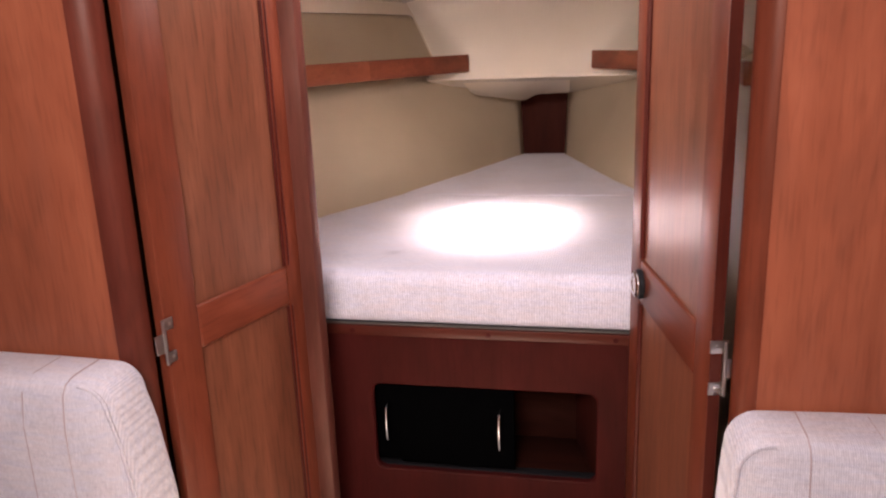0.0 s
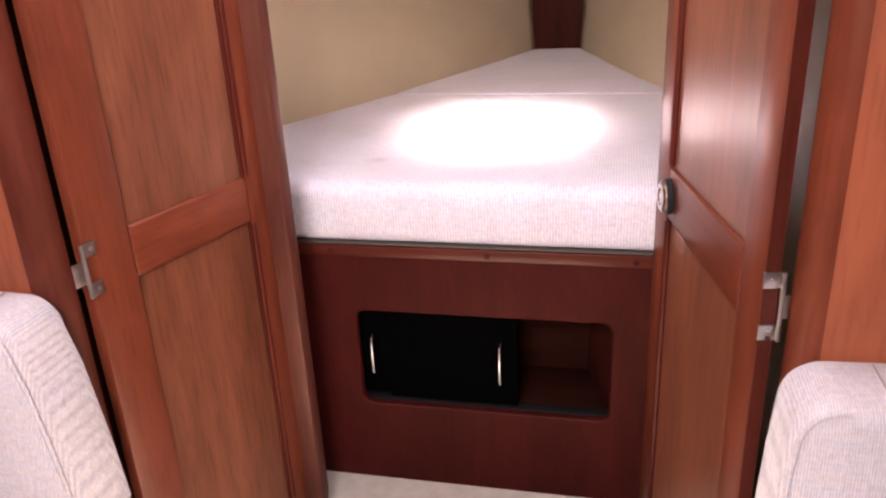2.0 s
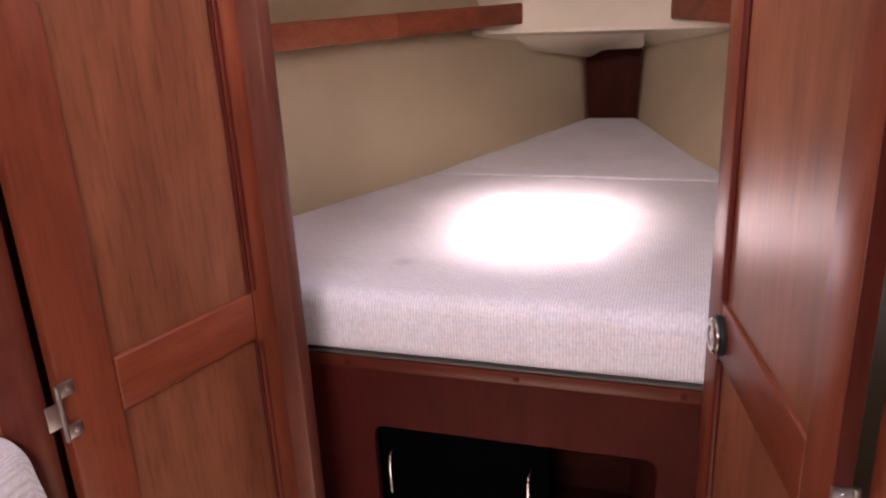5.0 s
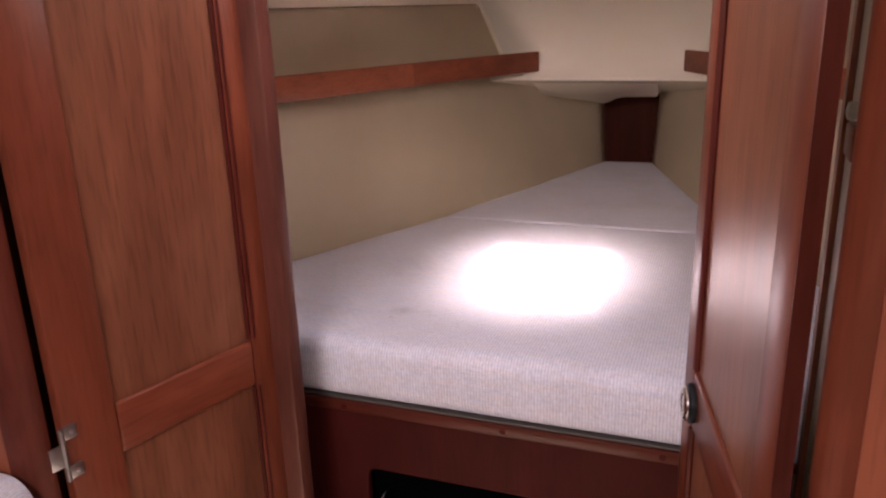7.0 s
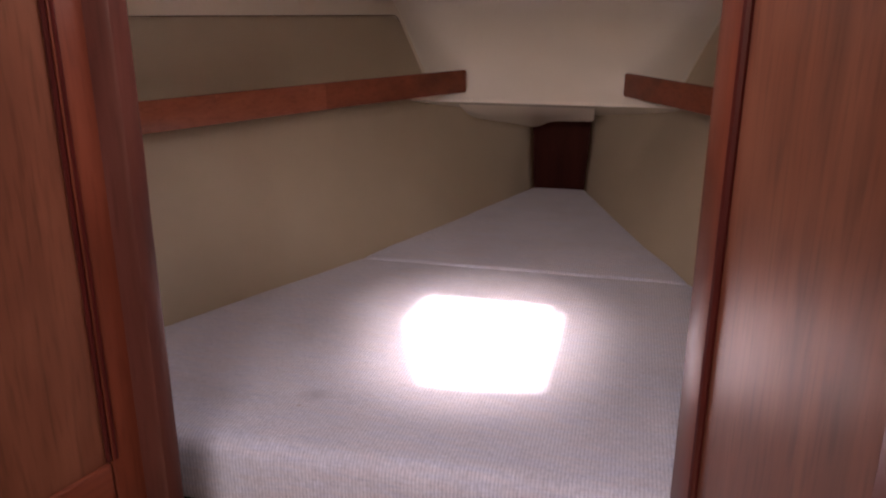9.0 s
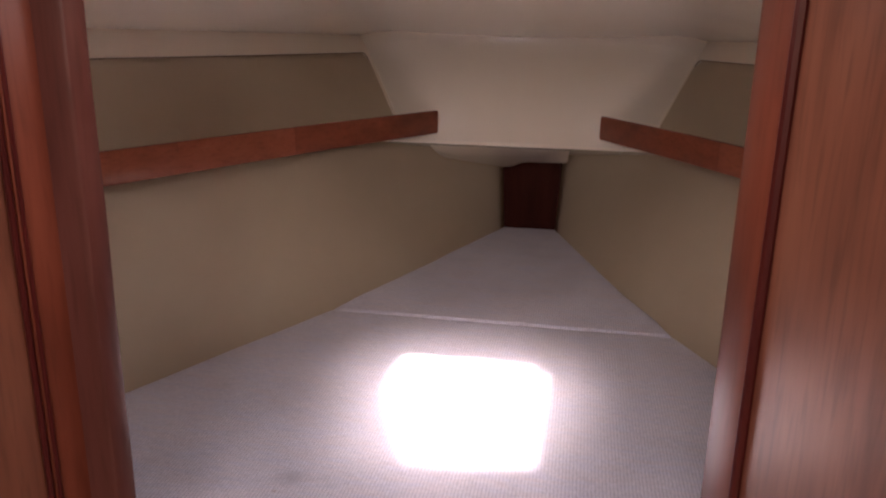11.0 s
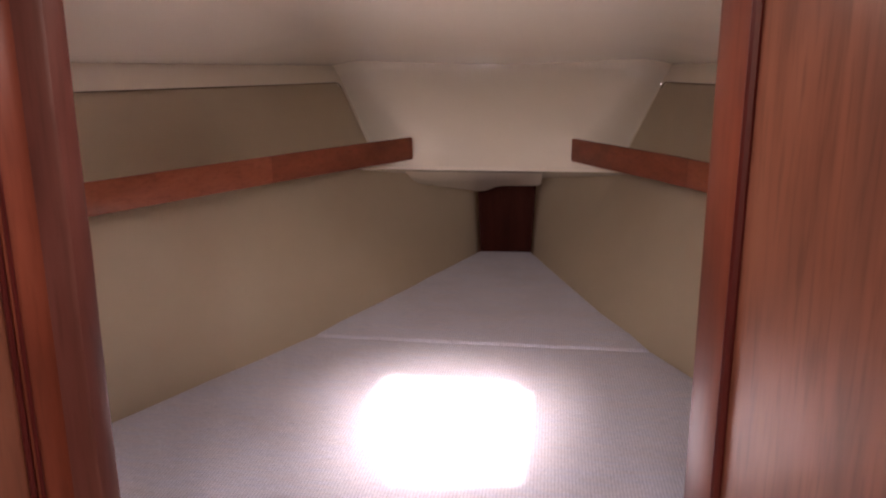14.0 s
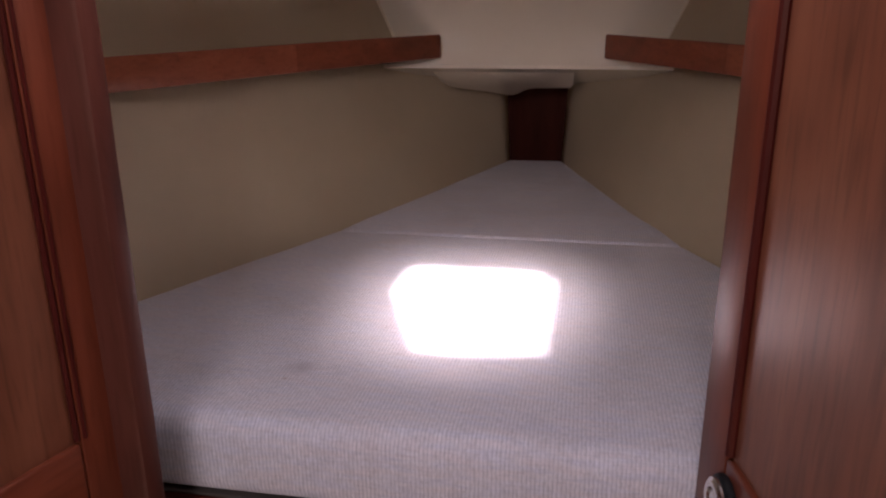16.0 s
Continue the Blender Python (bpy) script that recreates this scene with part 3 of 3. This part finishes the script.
def dense(poly, step):
    out = []
    for i, p in enumerate(poly):
        q = poly[(i + 1) % len(poly)]
        n = max(1, int(math.hypot(q[0] - p[0], q[1] - p[1]) / step))
        out += [(p[0] + (q[0] - p[0]) * k / n, p[1] + (q[1] - p[1]) * k / n) for k in range(n)]
    return out


def cushion(poly, z0, z1, r, top_half, wob=0.002, step=0.05):
    """The boxing or the top of a foam cushion of the given plan (counter-clockwise) with rounded edges."""
    poly = dense(poly, step)
    layers = [(r * 0.5, z0), (r * 0.15, z0 + r * 0.3), (0.0, z0 + r * 0.7)]
    layers += [(r * (1 - math.cos(a)), z1 - r * (1 - math.sin(a))) for a in np.linspace(0, math.pi / 2, 7)]
    layers = layers[6:] if top_half else layers[:7]
    rows = []
    for d, z in layers:
        ring = inset(poly, d)
        rows.append([(x + wob * noise.noise((x * 5, y * 5, z * 9)), y + wob * noise.noise((x * 5, y * 5, z * 9 + 7)), z + (wob * noise.noise((x * 6, y * 6, 3.0)) if z > z0 + 0.02 else 0)) for x, y in ring])
    bm = sheet(rows, True)
    bm.verts.ensure_lookup_table()
    n = len(poly)
    cap = bm.faces.new(bm.verts[-n:] if top_half else bm.verts[:n])
    bmesh.ops.triangulate(bm, faces=[cap])
    return bm


YS = 0.902
aft = [(-0.80, -0.008), (0.80, -0.008)] + [(at_y(HALF, y) - 0.003, y) for y in (0.06, 0.2, 0.4, 0.6, YS - 0.008)] + [(-at_y(HALF, y) + 0.003, y) for y in (YS - 0.008, 0.6, 0.4, 0.2, 0.06)]
mattress = thing("mattress", (0, 0, 0), "large greyish woven berth mattress with a soft front edge", "mattress", "berth mattresses")
part("boxing", cushion(aft, Z_BASE, Z_BED, 0.032, False), FABRIC, mattress)
part("top_cover", cushion(aft, Z_BASE, Z_BED, 0.032, True), FABRIC, mattress)
fore = [(-at_y(HALF, YS) + 0.012, YS - 0.017), (at_y(HALF, YS) - 0.012, YS - 0.017)] + [(mid(y) + at_y(HALF, y) - 0.006, y) for y in (1.0, 1.16, 1.5, 1.81)] + [(mid(y) - at_y(HALF, y) + 0.006, y) for y in (1.81, 1.5, 1.16, 1.0)]
infill = thing("mattress", (0, 0, 0), "tapered greyish woven infill mattress at the bow", "mattress", "berth mattresses")
part("boxing", cushion(fore, Z_BASE, Z_BED - 0.0005, 0.010, False), FABRIC, infill)
part("top_cover", cushion(fore, Z_BASE, Z_BED - 0.0005, 0.010, True), FABRIC, infill)

# ---- bulkhead and lobby ----
BY0, BY1 = -0.535, -0.505
bm = box((-1.35, BY0, 0.0), (-0.5305, BY1, 1.75))
wl = structure("wall_bulkhead_port", bm, WOOD_BULK, "varnished mahogany veneer bulkhead beside the doorway", "wall")
bm = box((0.486, BY0, 0.0), (1.35, BY1, 1.75))
wr = structure("wall_bulkhead_starboard", bm, WOOD_BULK, "varnished mahogany veneer bulkhead beside the doorway", "wall")
bm = box((-0.508, BY0, 1.515), (0.486, BY1, 1.56))
structure("wall_header", bm, WOOD_BULK, "mahogany veneer bulkhead above the doorway", "wall")
for s in (-1, 1):
    xa, w = (-0.530, 0.046) if s < 0 else (0.4855, 0.031)
    prof = [(xa, BY1)] + [(xa - s * w * math.sin(a), BY1 - 0.032 * math.cos(a)) for a in np.linspace(0, math.pi / 2, 12)]
    part("post", prism(prof, 0.0, 1.515, "z"), WOOD_POST_SHADED if s < 0 else WOOD_Z, wl if s < 0 else wr, "rounded mahogany door post")
for s, tag in ((-1, "port"), (1, "starboard")):
    x0, x1 = sorted((s * 0.51, s * 0.525))
    # the port wall takes the ply with shade in its colour
    structure("wall_lobby_" + tag, box((x0, BY1, 0.0), (x1, -0.012, 1.50)), VINYL if s > 0 else WOOD_RECESS, "lobby side wall behind the open door", "wall")
    x0, x1 = sorted((s * 0.502, s * 1.05))
    structure("wall_locker_" + tag, box((x0, -0.055, 0.0), (x1, -0.025, 1.50)), WOOD_BULK, "mahogany partition at the foot of the berth", "wall")
bm = box((-1.35, -3.4, -0.04), (1.35, 0.0, 0.0))
structure("floor", bm, SOLE, "cream moulded cabin sole", "floor")

# ---- saloon shell behind the camera ----
for tag, lo, hi in (("saloon_port", (-1.40, -3.4, 0), (-1.35, BY0, 1.75)), ("saloon_starboard", (1.35, -3.4, 0), (1.40, BY0, 1.75)), ("saloon_aft", (-1.40, -3.45, 0), (1.40, -3.4, 1.75))):
    structure("wall_" + tag, box(lo, hi), WOOD_BULK, "mahogany panelled saloon side", "wall")
CH = (-0.36, 0.36, -2.5, -1.75)
bm = bmesh.new()
for lo, hi in (((-1.40, -3.45), (CH[0], -1.0)), ((CH[1], -3.45), (1.40, -1.0)), ((CH[0], -3.45), (CH[1], CH[2])), ((CH[0], CH[3]), (CH[1], -1.0))):
    b2 = box((lo[0], lo[1], 1.75), (hi[0], hi[1], 1.78))
    me = bpy.data.meshes.new("tmp")
    b2.to_mesh(me)
    b2.free()
    bm.from_mesh(me)
b2 = prism([(-1.0, 1.75), (BY0 - 0.001, 1.555), (BY0 - 0.001, 1.585), (-1.0, 1.78)], -1.40, 1.40, "x")
me = bpy.data.meshes.new("tmp")
b2.to_mesh(me)
b2.free()
bm.from_mesh(me)
structure("ceiling_saloon", bm, WHITE, "white saloon deckhead with the companionway opening", "ceiling", False)

# ---- doors ----


def door(name, hinge, free, flip, label):
    """A framed two-panel door. Local x runs from the hinge to the free edge, local y is its thickness, z up."""
    dx, dy = free[0] - hinge[0], free[1] - hinge[1]
    w = math.hypot(dx, dy)
    d = thing(name, (hinge[0], hinge[1], 0.0), label, "door", "cabin doors", math.degrees(math.atan2(dy, dx)))
    T0, T1 = (-0.019, 0.0) if flip else (0.0, 0.024)
    face = T1 if flip else T0
    sgn = 1 if flip else -1
    z0, z1 = 0.015, 1.505
    s1, s2 = (0.070, w - 0.075) if flip else (0.079, w - 0.084)
    part("hinge_stile", box((0.0, T0, z0), (s1, T1, z1), 0.003), WOOD_Z, d)
    part("latch_stile", box((s2, T0, z0), (w, T1, z1), 0.003), WOOD_Z, d)
    if flip:
        part("edge_lipping", box((-0.0016, T0 + 0.001, z0 + 0.002), (-0.0001, T1 - 0.001, z1 - 0.002)), WOOD_STRIP_Z, d, "dark red door edge")
    zt = 1.450 if flip else 1.428
    zm = 0.768 if flip else 0.760
    for nm, a, b in (("bottom_rail", z0, 0.065), ("middle_rail", 0.679, zm), ("top_rail", zt, z1)):
        part(nm, box((s1 + 0.0005, T0, a), (s2 - 0.0005, T1, b), 0.005, 3), WOOD_X, d)
    for a, b in ((0.065, 0.679), (zm, zt)):
        part("panel", box((s1 - 0.004, T0 + 0.006, a - 0.004), (s2 + 0.004, T1 - 0.006, b + 0.004)), WOOD_PANEL, d, "straight-grained mahogany veneer panel")
        # small dark red beads along the inner edges
        yb = face - sgn * 0.003
        rb = 0.0060 if flip else 0.0034
        part("bead", rod([(s2 - 0.004, yb, a + 0.004), (s2 - 0.004, yb, b - 0.004)], rb, 8), WOOD_BEAD, d)
        if not flip:
            part("bead", rod([(s2 + 0.005, face, a + 0.004), (s2 + 0.005, face, b - 0.004)], 0.0026, 8), WOOD_BEAD, d)
        if b > 1.0 and not flip:
            part("bead", rod([(s1 + 0.004, face, b + 0.004), (s2 + 0.005, face, b + 0.004)], 0.0026, 8), WOOD_BEAD, d)
        if b > 1.0:
            part("bead", rod([(s1 + 0.004, yb, b - 0.004), (s2 - 0.004, yb, b - 0.004)], rb, 8), WOOD_BEAD, d)
    return d, w, face, sgn


def hinge_on(d, face, sgn, z):
    h = part("hinge", rod([(-0.006, face + sgn * 0.004, z - 0.040), (-0.006, face + sgn * 0.004, z + 0.040)], 0.0034), STEEL_SHADED, d, "stainless steel hinge")
    for dz in (-0.030, 0.030):
        lo, hi = sorted((face, face + sgn * 0.003))
        pl = part("leaf", box((-0.004, lo, z + dz - 0.010), (0.017, hi, z + dz + 0.010), 0.001), STEEL_SHADED, h)
        sc = part("screw", spun([(0.0035, 0), (0.0035, 0.001), (0.002, 0.0014)], 12), STEEL, h)
        sc.matrix_basis = pose(0.009, face + sgn * 0.003, z + dz, -90 * sgn, 0, 0)
    lo, hi = sorted((face + sgn * 0.001, face + sgn * 0.004))
    part("leaf", box((-0.026, lo, z - 0.017), (-0.006, hi, z + 0.017), 0.001), STEEL_SHADED, h)


dl, wd, fd, sd = door("door_1", (-0.461, -0.500), (-0.350, -0.095), False, "open two-panel mahogany door with a worn brown closing strip")
# rounded closing strip along the free edge, on the face towards the doorway
prof = [(wd - 0.042, fd - 0.0002), (wd - 0.035, fd - 0.029), (wd - 0.032, fd - 0.0325), (wd - 0.027, fd - 0.0335), (wd - 0.012, fd - 0.0335), (wd - 0.006, fd - 0.031), (wd - 0.001, fd - 0.022), (wd, fd - 0.0002)]
rows = []
for z in np.linspace(0.02, 1.475, 60):
    e = 0.0022 * noise.noise((0.3, 0.7, z * 9)) + 0.0012 * noise.noise((2.3, 0.7, z * 31))
    cap = 0.002 if z < 0.03 or z > 1.47 else 0.0
    rows.append([(x + (e if 0 < q < 7 else 0) + cap * (1 if q < 4 else -1), y + (0.7 * e if 0 < q < 7 else 0) + (cap if 0 < q < 7 else 0), z) for q, (x, y) in enumerate(prof)])
bm = sheet(rows, True)
bm.verts.ensure_lookup_table()
bm.faces.new(bm.verts[:8])
bm.faces.new(bm.verts[-8:])
part("closing_strip", bm, WOOD_EDGE, dl, "worn brown mahogany closing strip")
hinge_on(dl, fd, sd, 0.722)
dr, wd, fd, sd = door("door_2", (0.422, -0.508), (0.327, -0.022), True, "open two-panel mahogany door with a round chrome latch")
h = part("hinge", rod([(-0.005, -0.0215, 0.680), (-0.005, -0.0215, 0.766)], 0.0032), STEEL_SHADED, dr, "stainless steel hinge on the door edge")
for z in (0.690, 0.756):
    part("leaf", box((-0.0032, -0.0195, z - 0.010), (-0.0002, 0.0005, z + 0.010), 0.0008), STEEL, h)
    sc = part("screw", spun([(0.0035, 0), (0.0035, 0.001), (0.002, 0.0014)], 12), STEEL, h)
    sc.matrix_basis = pose(-0.0032, -0.011, z, 0, -90, 0)
part("leaf", box((-0.006, -0.031, 0.708), (-0.003, -0.022, 0.738), 0.0008), STEEL_SHADED, h)
# round latch standing off the door face
kx = 0.405
m = pose(kx, fd, 0.722, -90 * sd, 0, 0)
k = part("latch", spun([(0.029, 0), (0.030, 0.004), (0.029, 0.008), (0.024, 0.0095)]), RUBBER, dr, "black latch rose")
k.matrix_basis = m
k2 = part("latch_cap", spun([(0.024, 0.0095), (0.026, 0.011), (0.026, 0.014), (0.022, 0.017), (0.016, 0.0165), (0.013, 0.014), (0.008, 0.0165), (0.002, 0.0175)]), CHROME, k, "chrome latch cap")

# ---- settee back cushions against the bulkhead ----


def back_cushion(side, x_in, x_out, y_front, y_back, z0, z1):
    """A boxed back cushion standing against the bulkhead, with welted seams down its face."""
    c = thing("settee_cushion", (0, 0, 0), "pale tweed settee back cushion standing against the bulkhead", "cushion", "settee cushions")
    gap = 0.073 if side < 0 else 0.092
    r, n = 0.045, 8
    lean = 0.040 if side < 0 else 0.012
    out = [(x_in - side * lean, z0 + 0.01), (x_in - side * lean * 0.75, z0 + 0.12), (x_in - side * lean * 0.35, z1 - 0.10), (x_in, z1 - r)]
    out += [(x_in + side * r * (1 - math.cos(a)), z1 - r * (1 - math.sin(a))) for a in np.linspace(0.2, math.pi / 2, n)]
    out += [(x_in + (x_out - x_in) * q, z1 + 0.006 * math.sin(3 * q)) for q in (0.2, 0.4, 0.6, 0.8, 1.0)] + [(x_out, z0 + 0.01)]
    cx, cz = (x_in + x_out) / 2, (z0 + z1) / 2
    rows = []
    for ins, y in ((0.10, y_back), (0.02, y_back), (0.004, y_back - 0.006), (0.0, y_back - 0.02), (0.0, y_front + 0.022), (0.006, y_front + 0.008), (0.018, y_front), (0.07, y_front - 0.010)):
        rows.append([(x - math.copysign(min(ins, abs(x - cx)), x - cx), y, z - math.copysign(min(ins, abs(z - cz)), z - cz)) for x, z in out])
    bm = sheet(rows, True)
    bm.verts.ensure_lookup_table()
    k = len(out)
    bm.faces.new(bm.verts[:k])
    bm.faces.new(bm.verts[-k:])
    part("cover", bm, FABRIC_SEAT, c)
    welt = [(x + side * 0.005, y_front + 0.006, z - 0.003 * (z > cz)) for x, z in out[:12]]
    part("welt", rod(welt, 0.0032, 6), FABRIC_SEAT, c, "corded welt round the front face")
    for q in (gap, 2 * gap, 3 * gap, 4 * gap, 5 * gap):
        x = x_in + side * q
        pts = [(x, y_front - 0.0095, z0 + 0.03), (x, y_front - 0.0095, z1 - 0.072), (x, y_front - 0.001, z1 - 0.018), (x, y_front + 0.010, z1 - 0.003), (x, y_front + 0.03, z1 + 0.003), (x, y_back - 0.02, z1 + 0.003)]
        part("seam", rod(pts, 0.0011, 6), SEAM, c, "brownish stitched seam")
    return c


back_cushion(-1, -0.478, -1.20, -0.655, -0.540, 0.36, 0.708)
back_cushion(1, 0.440, 1.20, -0.655, -0.540, 0.36, 0.682)
for s in (-1, 1):
    st = thing("settee", (0, 0, 0), "mahogany settee base with a pale tweed seat cushion", "settee", "settees")
    x0, x1 = sorted((s * 0.52, s * 1.345))
    part("seat_box", box((x0, -2.4, 0.0), (x1, -0.545, 0.25), 0.004), WOOD_BULK, st)
    part("seat_cushion", box((x0, -2.4, 0.251), (x1, -0.545, 0.358), 0.025, 4), FABRIC_SEAT, st)

# ---- small fitting on the partition behind the open door ----
knob = thing("coat_knob", (0.5098, -0.18, 1.108), "small cream knob on a tan wooden block on the lobby wall", "hook")
part("block", box((-0.016, -0.030, 0.0), (0.0, 0.030, 0.040), 0.003), WOOD_RAIL, knob, "tan wooden block")
k3 = part("knob", spun([(0.004, 0.0), (0.005, 0.006), (0.010, 0.010), (0.012, 0.015), (0.010, 0.020), (0.004, 0.022)], 18), CREAM, knob, "cream plastic knob")
k3.matrix_basis = pose(0, 0, 0.056, 0, -90, 0)
